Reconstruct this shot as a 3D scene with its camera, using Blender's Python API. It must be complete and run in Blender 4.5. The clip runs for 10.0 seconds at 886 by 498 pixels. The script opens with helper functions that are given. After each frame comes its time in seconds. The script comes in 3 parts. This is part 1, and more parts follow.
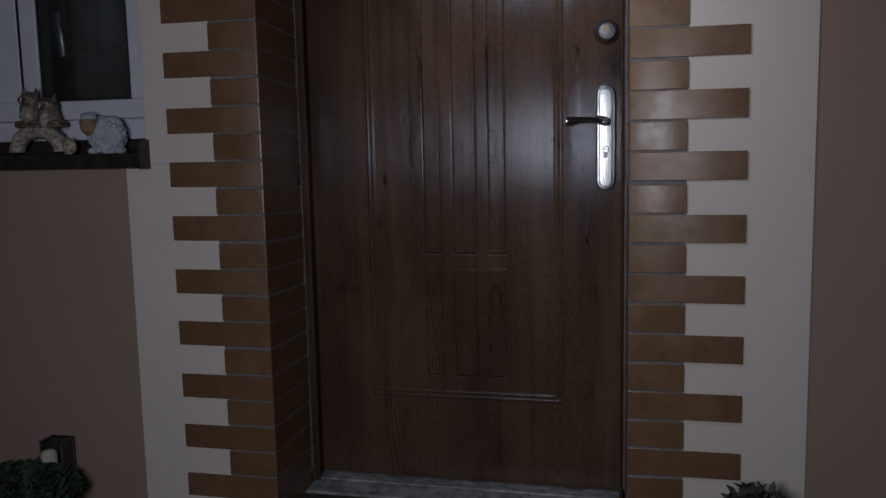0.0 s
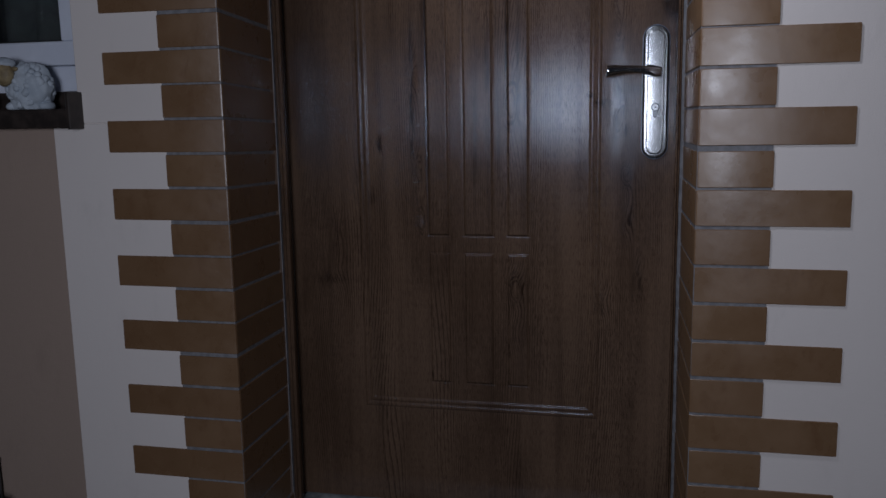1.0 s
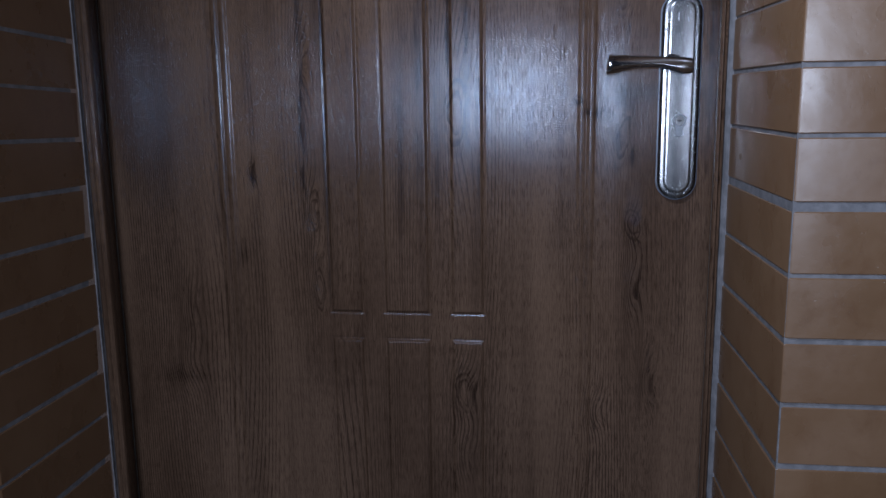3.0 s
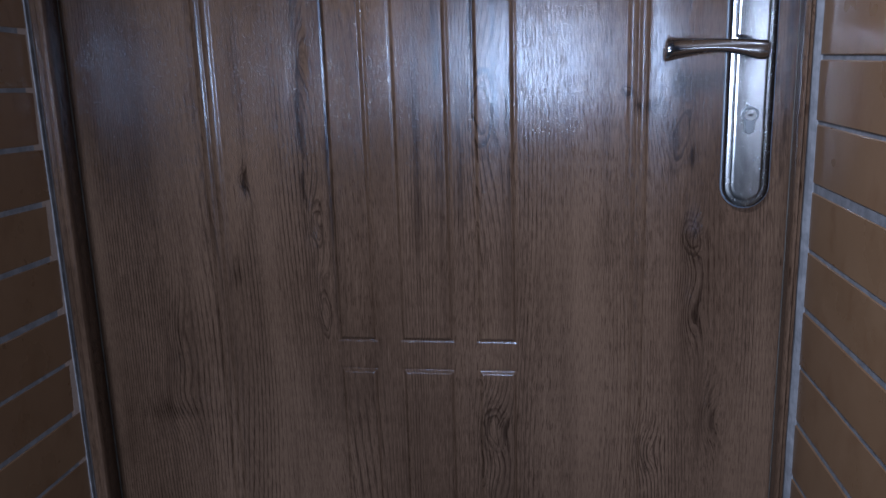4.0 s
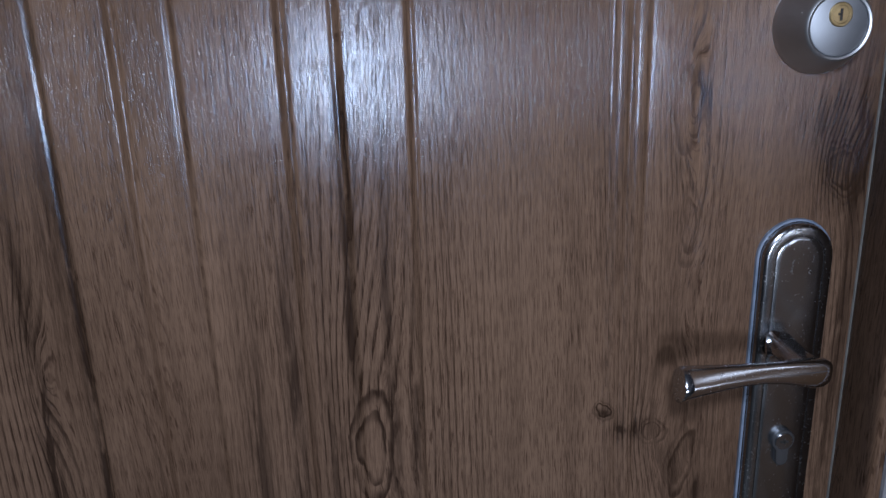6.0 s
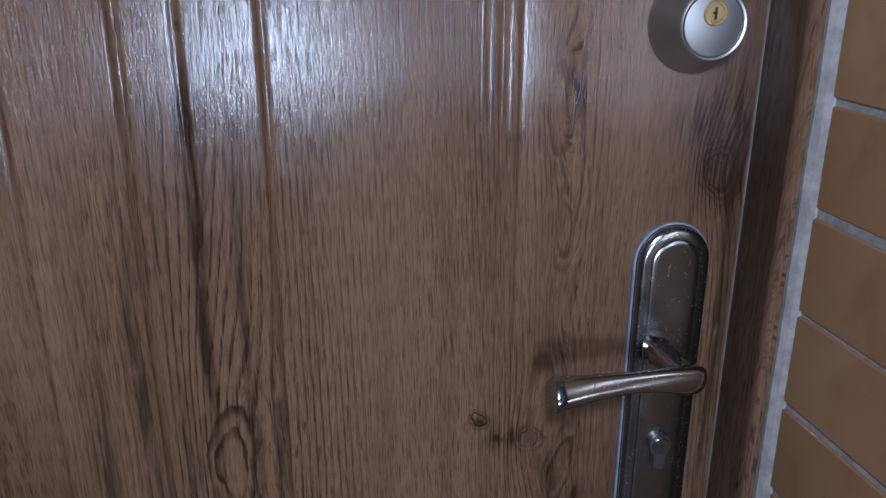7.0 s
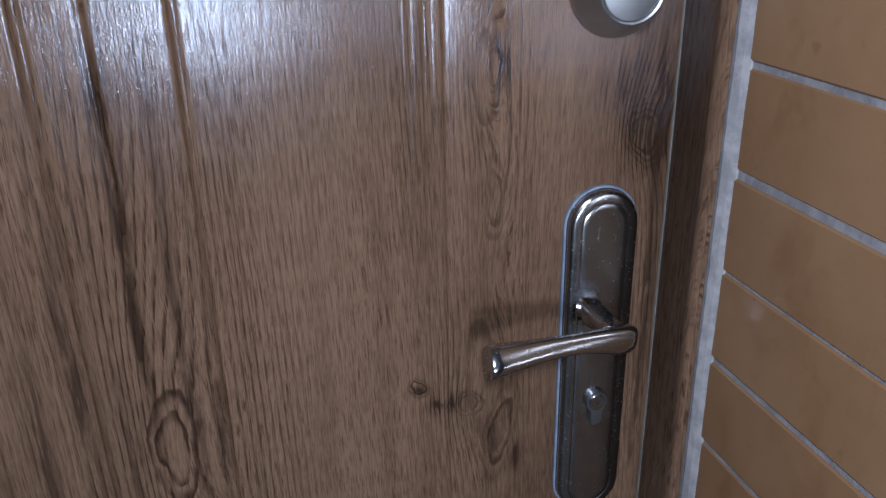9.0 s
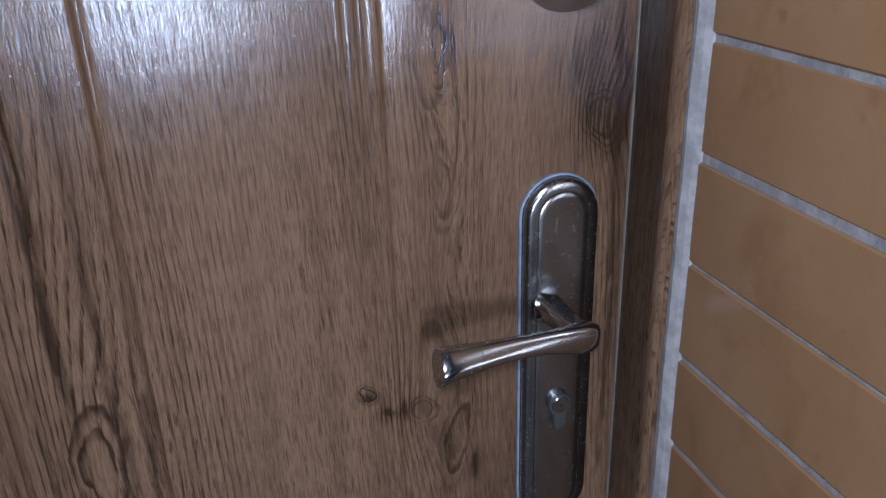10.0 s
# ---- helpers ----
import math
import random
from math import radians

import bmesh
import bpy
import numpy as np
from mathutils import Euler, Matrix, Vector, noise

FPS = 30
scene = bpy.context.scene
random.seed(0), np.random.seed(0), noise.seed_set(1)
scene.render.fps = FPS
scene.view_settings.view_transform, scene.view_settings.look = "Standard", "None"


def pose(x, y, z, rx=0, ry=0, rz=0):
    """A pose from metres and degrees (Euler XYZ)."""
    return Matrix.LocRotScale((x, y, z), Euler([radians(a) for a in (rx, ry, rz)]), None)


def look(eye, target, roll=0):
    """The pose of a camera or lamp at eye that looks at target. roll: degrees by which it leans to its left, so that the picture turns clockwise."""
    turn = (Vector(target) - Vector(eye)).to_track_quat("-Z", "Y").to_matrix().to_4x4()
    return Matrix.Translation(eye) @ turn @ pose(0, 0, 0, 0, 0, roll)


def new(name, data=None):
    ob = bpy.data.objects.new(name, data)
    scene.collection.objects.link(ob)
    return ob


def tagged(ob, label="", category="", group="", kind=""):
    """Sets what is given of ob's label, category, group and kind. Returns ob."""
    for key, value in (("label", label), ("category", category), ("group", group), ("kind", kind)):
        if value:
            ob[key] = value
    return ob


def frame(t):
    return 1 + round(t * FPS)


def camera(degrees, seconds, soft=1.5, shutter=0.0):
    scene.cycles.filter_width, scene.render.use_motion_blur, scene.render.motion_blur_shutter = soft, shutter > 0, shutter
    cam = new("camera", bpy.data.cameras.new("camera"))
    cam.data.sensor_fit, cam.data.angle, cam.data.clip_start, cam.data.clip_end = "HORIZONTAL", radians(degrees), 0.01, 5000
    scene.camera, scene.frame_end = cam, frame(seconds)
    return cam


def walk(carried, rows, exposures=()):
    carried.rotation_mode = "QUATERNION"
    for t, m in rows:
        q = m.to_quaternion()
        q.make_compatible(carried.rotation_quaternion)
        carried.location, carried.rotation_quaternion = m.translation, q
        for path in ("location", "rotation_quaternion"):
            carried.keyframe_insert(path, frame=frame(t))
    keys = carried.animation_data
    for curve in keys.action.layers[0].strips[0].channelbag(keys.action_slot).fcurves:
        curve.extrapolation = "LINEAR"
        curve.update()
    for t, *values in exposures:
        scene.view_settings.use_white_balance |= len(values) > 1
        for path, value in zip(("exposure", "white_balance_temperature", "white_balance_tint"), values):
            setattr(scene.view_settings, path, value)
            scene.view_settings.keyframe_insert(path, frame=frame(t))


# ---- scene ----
cam = camera(56.5, 10.0)
PATH = [
    (0, (0.082, -2.44, 1.009), (-0.37, -0.506, 0.77), -1.2),
    (0.5, (0.04, -2.232, 0.963), (-0.399, -0.298, 0.702), -1.1),
    (1, (-0.057, -1.997, 0.984), (-0.493, -0.071, 0.67), -1.0),
    (1.5, (-0.086, -1.784, 0.989), (-0.494, 0.145, 0.651), -1.0),
    (2, (-0.078, -1.619, 0.994), (-0.461, 0.312, 0.643), -0.5),
    (2.2, (-0.098, -1.557, 1.017), (-0.456, 0.382, 0.682), -0.4),
    (3.3, (-0.208, -1.226, 1.054), (-0.444, 0.717, 0.642), -0.9),
    (3.5, (-0.211, -1.205, 1.07), (-0.479, 0.726, 0.621), -1.2),
    (4, (-0.236, -1.089, 1.081), (-0.512, 0.84, 0.628), -1.8),
    (4.5, (-0.243, -0.913, 1.158), (-0.446, 1.026, 0.712), -1.9),
    (5, (-0.258, -0.813, 1.255), (-0.417, 1.13, 0.811), -2.4),
    (5.5, (-0.292, -0.687, 1.293), (-0.34, 1.253, 0.811), -2.3),
    (6, (-0.326, -0.584, 1.369), (-0.16, 1.31, 0.749), -1.8),
    (6.2, (-0.319, -0.59, 1.391), (-0.094, 1.296, 0.766), -1.0),
    (7.3, (-0.268, -0.536, 1.377), (0.103, 1.292, 0.655), -0.3),
    (7.5, (-0.263, -0.539, 1.395), (0.117, 1.281, 0.656), -0.5),
    (8, (-0.266, -0.539, 1.385), (0.143, 1.266, 0.627), -0.5),
    (8.5, (-0.255, -0.544, 1.397), (0.188, 1.225, 0.577), -0.4),
    (9, (-0.265, -0.542, 1.397), (0.191, 1.229, 0.587), -1.2),
    (9.5, (-0.266, -0.523, 1.387), (0.212, 1.239, 0.572), -1.8),
    (10, (-0.232, -0.507, 1.378), (0.271, 1.246, 0.555), -1.8),
]
EXPOSURES = [(0, -0.55, 6600, 17), (0.5, -0.45, 6200, 16), (1, -0.15, 6100, 15), (2, 0.18, 6000, 15), (3.5, 0.98, 5400, 14), (4.5, 1.38, 5350, 14), (5, 1.10, 5450, 13), (5.5, 1.28, 5550, 13), (6, 1.18, 5750, 13), (7.5, 1.36, 5950, 14), (8.5, 1.58, 5950, 13), (9.5, 1.54, 5900, 13), (10, 1.62, 5900, 13)]
walk(cam, [(t, look(eye, target, roll)) for t, eye, target, roll in PATH], EXPOSURES)

# ---- night sky and the lamps for the torch ----
world = bpy.data.worlds.new("night")
scene.world = world
world.use_nodes = True
world.node_tree.nodes["Background"].inputs["Color"].default_value = (0.55, 0.62, 0.9, 1)
world.node_tree.nodes["Background"].inputs["Strength"].default_value = 0.012
# two fixed lamps stand in for one moving hand-held torch, placed by their highlights
# the second is added near the door to brighten the recess
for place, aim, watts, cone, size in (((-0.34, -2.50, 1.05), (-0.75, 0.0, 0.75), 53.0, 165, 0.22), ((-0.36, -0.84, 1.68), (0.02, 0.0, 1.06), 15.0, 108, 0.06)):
    torch_data = bpy.data.lights.new("torch_stand_in", "SPOT")
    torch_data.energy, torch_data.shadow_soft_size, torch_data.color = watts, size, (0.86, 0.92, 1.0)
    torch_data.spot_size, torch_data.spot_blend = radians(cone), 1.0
    torch_stand_in = new("torch_stand_in", torch_data)
    torch_stand_in.matrix_world = look(place, aim)


# ---- material tools ----
class Nodes:
    """A node material whose graph is written as arithmetic."""

    def __init__(self, name):
        self.mat = bpy.data.materials.new(name)
        self.mat.use_nodes = True
        self.tree = self.mat.node_tree
        self.bsdf = self.tree.nodes["Principled BSDF"]
        self.place = self.tree.nodes.new("ShaderNodeTexCoord").outputs["Object"]

    def link(self, a, socket):
        if isinstance(a, (int, float)):
            socket.default_value = a
        elif isinstance(a, tuple):
            socket.default_value = (*a, 1) if len(a) == 3 and len(socket.default_value) == 4 else a
        else:
            self.tree.links.new(a, socket)

    def math(self, op, a, b=0.0, c=0.0, clamp=False):
        n = self.tree.nodes.new("ShaderNodeMath")
        n.operation, n.use_clamp = op, clamp
        for v, s in zip((a, b, c), n.inputs):
            self.link(v, s)
        return n.outputs[0]

    def add(self, a, b):
        return self.math("ADD", a, b)

    def mul(self, a, b):
        return self.math("MULTIPLY", a, b)

    def xyz(self):
        n = self.tree.nodes.new("ShaderNodeSeparateXYZ")
        self.link(self.place, n.inputs[0])
        return n.outputs[0], n.outputs[1], n.outputs[2]

    def vec(self, x, y, z):
        n = self.tree.nodes.new("ShaderNodeCombineXYZ")
        for v, s in zip((x, y, z), n.inputs):
            self.link(v, s)
        return n.outputs[0]

    def scaled(self, sx, sy, sz, shift=0.0):
        n = self.tree.nodes.new("ShaderNodeMapping")
        self.link(self.place, n.inputs["Vector"])
        n.inputs["Scale"].default_value = (sx, sy, sz)
        self.link(shift if not isinstance(shift, (int, float)) else (shift, shift, shift), n.inputs["Location"])
        return n.outputs[0]

    def noise(self, at, scale=1.0, detail=3.0, rough=0.55, warp=0.0):
        n = self.tree.nodes.new("ShaderNodeTexNoise")
        self.link(at, n.inputs["Vector"])
        n.inputs["Scale"].default_value, n.inputs["Detail"].default_value = scale, detail
        n.inputs["Roughness"].default_value, n.inputs["Distortion"].default_value = rough, warp
        return n.outputs["Fac"]

    def ramp(self, a, low, high, to_low=0.0, to_high=1.0):
        n = self.tree.nodes.new("ShaderNodeMapRange")
        n.interpolation_type = "SMOOTHSTEP"
        for v, s in zip((a, low, high, to_low, to_high), n.inputs):
            self.link(v, s)
        return n.outputs[0]

    def mix(self, fac, a, b, kind="MIX"):
        n = self.tree.nodes.new("ShaderNodeMix")
        n.data_type, n.blend_type = "RGBA", kind
        self.link(fac, n.inputs[0])
        self.link(a, n.inputs[6])
        self.link(b, n.inputs[7])
        return n.outputs[2]

    def chance(self):
        return self.tree.nodes.new("ShaderNodeObjectInfo").outputs["Random"]

    def bump(self, height, distance, strength=1.0):
        n = self.tree.nodes.new("ShaderNodeBump")
        n.inputs["Distance"].default_value, n.inputs["Strength"].default_value = distance, strength
        self.link(height, n.inputs["Height"])
        self.link(n.outputs[0], self.bsdf.inputs["Normal"])

    def set(self, **values):
        for key, v in values.items():
            self.link(v, self.bsdf.inputs[key.replace("_", " ").title().replace("Ior", "IOR")])
        return self.mat


def bell(n, x, z, cx, cz, sx, sz):
    """A round hump of height 1 at (cx, cz)."""
    dx = n.mul(n.add(x, -cx), 1 / sx)
    dz = n.mul(n.add(z, -cz), 1 / sz)
    return n.math("EXPONENT", n.mul(n.add(n.mul(dx, dx), n.mul(dz, dz)), -1.0))


# Knots of the veneer: across, up, half width, half height, rings.
KNOTS = [
    (-0.336, 1.020, 0.030, 0.17, 5.4), (-0.098, 1.000, 0.024, 0.045, 2.6), (-0.086, 1.12, 0.014, 0.075, 3.2), (-0.092, 1.275, 0.013, 0.060, 3.2), (0.033, 1.222, 0.026, 0.050, 3.4),
    (-0.062, 0.838, 0.012, 0.034, 2.88), (-0.062, 0.735, 0.013, 0.045, 2.88), (-0.034, 0.584, 0.014, 0.05, 2.88), (-0.324, 0.56, 0.02, 0.05, 3.6),
    (-0.325, 0.45, 0.02, 0.05, 2.88), (-0.115, 0.535, 0.018, 0.034, 2.88), (-0.8, 0.6, 0.034, 0.05, 3.6), (-0.79, 0.7, 0.02, 0.06, 2.88),
    (-0.669, 0.924, 0.008, 0.018, 1.44), (-0.571, 0.868, 0.013, 0.04, 2.16), (-0.567, 0.767, 0.013, 0.045, 2.16), (-0.582, 1.1, 0.015, 0.07, 2.88),
]
# Closed ring figures: across, up, half width, half height, rings a radius, reach, depth, lean.
EYES = [
    (-0.3360, 1.0150, 0.0155, 0.0440, 2.3, 1.9, 1.0, -0.04), (-0.1065, 1.0090, 0.0105, 0.0110, 2.2, 1.6, 0.75, 0.2), (-0.1475, 1.0305, 0.0060, 0.0050, 1.9, 1.6, 1.0, 0.0),
    (-0.0790, 0.9750, 0.0120, 0.0420, 2.2, 1.35, 0.8, -0.18), (0.0330, 1.2210, 0.0120, 0.0170, 3.2, 1.9, 1.0, 0.2), (-0.0935, 1.2720, 0.0095, 0.0340, 1.8, 1.7, 0.55, 0.03), (-0.0920, 1.0200, 0.0190, 0.0740, 2.0, 1.5, 0.48, 0.10),
    (-0.0860, 1.1850, 0.0060, 0.0260, 2.0, 1.7, 0.6, 0.0), (-0.0620, 0.8410, 0.0100, 0.0230, 2.4, 1.7, 0.8, 0.1), (-0.6690, 0.9240, 0.0055, 0.0140, 2.0, 1.5, 0.9, 0.0),
    (-0.5660, 0.8600, 0.0085, 0.0300, 2.4, 1.6, 0.7, 0.0), (-0.5630, 0.7300, 0.0080, 0.0330, 2.4, 1.6, 0.7, 0.0), (-0.3250, 0.5600, 0.0140, 0.0320, 2.6, 1.7, 0.8, 0.1),
]
# Dark heartwood streaks and blotches: across, up, half width, half height, depth.
STREAKS = [
    (-0.572, 0.84, 0.016, 0.30, 0.8), (-0.583, 1.02, 0.0046, 0.17, 1.3), (-0.5450, 1.06, 0.0036, 0.34, 1.2), (-0.585, 1.12, 0.012, 0.06, 0.8), (-0.555, 1.24, 0.006, 0.10, 0.8), (-0.669, 0.923, 0.006, 0.016, 1.3),
    (-0.343, 1.265, 0.0055, 0.042, 1.5), (-0.342, 1.20, 0.003, 0.060, 0.4), (-0.3475, 1.13, 0.0030, 0.100, 1.3), (-0.318, 1.10, 0.0045, 0.140, 0.8), (-0.395, 1.06, 0.0060, 0.160, 0.8), (-0.424, 0.98, 0.0075, 0.200, 0.7), (-0.366, 0.98, 0.0050, 0.120, 0.7), (-0.300, 1.02, 0.0040, 0.160, 0.7), (0.034, 1.221, 0.017, 0.020, 3.6), (0.030, 1.258, 0.024, 0.026, 2.2), (0.010, 1.262, 0.012, 0.014, 1.4), (-0.126, 1.012, 0.014, 0.012, 2.4), (-0.066, 0.945, 0.004, 0.014, 1.4), (-0.089, 0.972, 0.005, 0.022, 0.9), (0.046, 1.10, 0.006, 0.30, 0.8),
    (-0.062, 0.838, 0.012, 0.034, 1.0), (-0.060, 0.735, 0.014, 0.050, 1.0), (-0.034, 0.584, 0.016, 0.055, 1.0), (-0.115, 0.530, 0.020, 0.040, 0.8),
    (-0.324, 0.570, 0.025, 0.045, 1.0), (-0.330, 0.450, 0.030, 0.060, 0.9), (-0.808, 0.577, 0.040, 0.014, 1.2), (-0.790, 0.680, 0.014, 0.060, 0.8),
    (-0.146, 1.029, 0.0060, 0.004, 0.9), (-0.131, 1.013, 0.007, 0.003, 1.2), (-0.830, 0.900, 0.045, 0.500, 0.75), (-0.665, 0.86, 0.008, 0.24, 0.9), (-0.69, 0.79, 0.010, 0.020, 1.6), (-0.725, 0.95, 0.016, 0.30, 0.6), (-0.672, 1.080, 0.012, 0.060, 0.6), (-0.100, 0.420, 0.040, 0.080, 0.7),
]


def wood(name, shift=0.0, marks=True, tint=0.89, lacquer=0.25, gloss=0.23):
    n = Nodes(name)
    x, y, z = n.xyz()
    drift = n.noise(n.scaled(3.4, 3.4, 0.50, shift), 1.0, 2.0, 0.5)
    ripple = n.noise(n.scaled(70, 70, 7.0, shift), 1.0, 2.0)
    # growth rings: their count across the board, bent round the knots
    phase = n.add(n.mul(n.add(x, n.mul(y, 0.6)), 182.0), n.add(n.mul(drift, 40.0), n.mul(ripple, 0.45)))
    xw = n.add(x, n.mul(n.add(n.noise(n.scaled(26, 26, 9, 6.0), 1.0, 3.0, 0.6), -0.5), 0.008))
    zw = n.add(z, n.mul(n.add(n.noise(n.scaled(34, 34, 16, 8.0), 1.0, 3.0, 0.6), -0.5), 0.014))
    if marks:
        for cx, cz, sx, sz, rings in KNOTS:
            phase = n.add(phase, n.mul(bell(n, xw, zw, cx, cz, sx, sz), rings))
    ring = n.math("FRACT", phase)
    late = n.mul(n.ramp(ring, 0.52, 0.90), n.ramp(ring, 1.0, 0.95))
    fields = n.ramp(n.noise(n.scaled(10, 10, 1.1, shift + 3), 1.0, 2.0), 0.44, 0.62, 0.04, 0.92 if marks else 0.35)
    if marks:
        for cx, cz, sx, sz in ((-0.345, 1.06, 0.070, 0.28), (-0.60, 0.95, 0.035, 0.35), (-0.10, 1.02, 0.05, 0.10), (-0.085, 1.27, 0.03, 0.09), (0.03, 1.22, 0.025, 0.05), (-0.32, 0.55, 0.04, 0.1), (-0.06, 0.78, 0.04, 0.12)):
            fields = n.math("MAXIMUM", fields, n.mul(bell(n, x, z, cx, cz, sx, sz), 1.2))
    if marks:
        for cx, cz, sx, sz in ((-0.200, 1.0, 0.045, 0.45), (-0.470, 0.8, 0.030, 0.3)):
            fields = n.mul(fields, n.add(n.mul(bell(n, x, z, cx, cz, sx, sz), -0.85), 1.0))
    # fine pores run along the rings
    along = n.vec(n.mul(phase, 5.6), n.mul(z, 34.0), 0.0)
    pores = n.ramp(n.noise(along, 1.0, 3.0, 0.7), 0.54, 0.63)
    rings = 0.0
    if marks:
        xe = n.add(xw, n.mul(n.add(n.noise(n.scaled(75, 75, 28, 5.0), 1.0, 2.0), -0.5), 0.012))
        ze = n.add(zw, n.mul(n.add(n.noise(n.scaled(60, 60, 40, 2.0), 1.0, 2.0), -0.5), 0.016))
        for cx, cz, sx, sz, count, reach, depth, lean in EYES:
            across = n.mul(n.add(n.add(xe, -cx), n.mul(n.add(ze, -cz), lean)), 1 / sx)
            up = n.mul(n.add(ze, -cz), 1 / sz)
            r = n.math("SQRT", n.add(n.mul(across, across), n.mul(up, up)))
            turn = n.math("FRACT", n.add(n.mul(r, count), 0.15))
            line = n.mul(n.ramp(turn, 0.10, 0.78), n.ramp(turn, 1.0, 0.84))
            line = n.mul(line, n.ramp(n.noise(n.scaled(60, 60, 22, cx * 9), 1.0, 2.0), 0.34, 0.56, 0.40, 1.0))
            line = n.math("MAXIMUM", line, n.mul(pores, 0.6))
            rings = n.math("MAXIMUM", rings, n.mul(n.mul(line, n.mul(n.ramp(r, 0.42, 0.70), n.ramp(r, reach, 0.95))), depth))
            fields = n.mul(fields, n.ramp(r, 0.80, 1.25))
    breaks = n.ramp(n.noise(n.scaled(760, 760, 34, shift), 1.0, 3.0, 0.65), 0.40, 0.58, 0.22, 1.0)
    lines = n.mul(n.mul(late, fields), breaks)
    hair = n.ramp(n.noise(n.vec(n.mul(phase, 10.5), n.mul(z, 50.0), 3.0), 1.0, 1.0), 0.55, 0.63)
    dense = n.ramp(n.noise(n.scaled(12, 12, 1.6, shift + 9), 1.0, 2.0), 0.36, 0.58, 0.28, 1.0)
    if marks:
        dense = n.mul(dense, n.ramp(x, -0.66, -0.46, 0.35, 1.0))
    grain = n.math("MINIMUM", n.add(n.mul(n.mul(pores, 0.82), dense), n.mul(hair, 0.36)), 1.0)
    bands = n.ramp(n.noise(n.scaled(30, 30, 0.9, shift + 7), 1.0, 4.0, 0.6), 0.42, 0.70)
    stain = n.ramp(n.noise(n.scaled(9, 9, 2.4, shift + 1), 1.0, 4.0, 0.6, 0.6), 0.50, 0.74)
    cloud = n.noise(n.scaled(3.2, 3.2, 1.4, shift + 5), 1.0, 3.0)
    dark = n.add(n.mul(bands, 0.46), n.mul(stain, 0.42))
    heart = 0.0
    if marks:
        rag = n.ramp(n.noise(n.scaled(130, 130, 14, 2.0), 1.0, 4.0, 0.65, 0.5), 0.34, 0.58, 0.12, 1.0)
        for cx, cz, sx, sz, depth in STREAKS:
            hump = n.mul(n.mul(bell(n, xw, zw, cx, cz, sx, sz), depth), rag)
            heart = n.add(heart, hump if sx < 0.008 else n.mul(hump, n.add(n.mul(n.math("MAXIMUM", late, pores), 0.65), 0.22)))
    dark = n.mul(n.math("MINIMUM", dark, 1.0), n.add(n.mul(grain, 0.28), 0.72))
    base = n.mix(n.ramp(cloud, 0.32, 0.66), (0.108 * tint, 0.0645 * tint, 0.0405 * tint), (0.190 * tint, 0.1175 * tint, 0.0765 * tint))
    # paler veneer field; part of its lift is the torch's highlight put into colour
    if marks:
        base = n.mix(n.mul(bell(n, x, z, -0.205, 1.02, 0.075, 0.50), 0.45), base, (0.215 * tint, 0.136 * tint, 0.089 * tint))
    fleck = n.noise(n.scaled(900, 900, 60, shift), 1.0, 2.0, 0.6)
    base = n.mix(n.ramp(fleck, 0.42, 0.68, 0.0, 0.34), base, (0.034 * tint, 0.018 * tint, 0.0105 * tint))
    base = n.mix(n.ramp(n.noise(n.scaled(500, 500, 16, shift + 4), 1.0, 2.0), 0.55, 0.72, 0.0, 0.26), base, (0.235 * tint, 0.150 * tint, 0.100 * tint))
    base = n.mix(n.mul(grain, 0.88), base, (0.034 * tint, 0.0165 * tint, 0.0092 * tint))
    base = n.mix(n.math("MINIMUM", n.mul(lines, 0.92), 0.88), base, (0.019 * tint, 0.0092 * tint, 0.0050 * tint))
    base = n.mix(n.mul(dark, 0.86), base, (0.024 * tint, 0.0122 * tint, 0.0072 * tint))
    if marks:
        base = n.mix(n.math("MINIMUM", heart, 0.86), base, (0.015, 0.0080, 0.0048))
        base = n.mix(n.math("MINIMUM", n.mul(rings, n.add(n.mul(breaks, 0.30), 0.72)), 0.92), base, (0.017, 0.0088, 0.0050))
    relief = n.add(n.mul(grain, -0.6), n.add(n.mul(lines, -0.4), n.mul(n.noise(n.scaled(560, 560, 70), 1.0, 1.0), 0.7)))
    n.bump(relief, 0.00040, 0.5)
    glint = n.tree.nodes.new("ShaderNodeBump")
    glint.inputs["Distance"].default_value, glint.inputs["Strength"].default_value = 0.0005, 0.27
    n.link(n.add(n.noise(n.scaled(760, 760, 300, 3.0), 1.0, 1.5), n.mul(grain, -0.5)), glint.inputs["Height"])
    n.link(glint.outputs[0], n.bsdf.inputs["Coat Normal"])
    smear = n.noise(n.scaled(6, 6, 4, 9.0), 1.0, 4.0)
    return n.set(base_color=base, roughness=n.ramp(smear, 0.3, 0.7, 0.17, 0.22), specular_ior_level=gloss, specular_tint=(0.48, 0.70, 1.0),
                 coat_weight=lacquer, coat_roughness=n.ramp(smear, 0.3, 0.7, 0.075, 0.11))


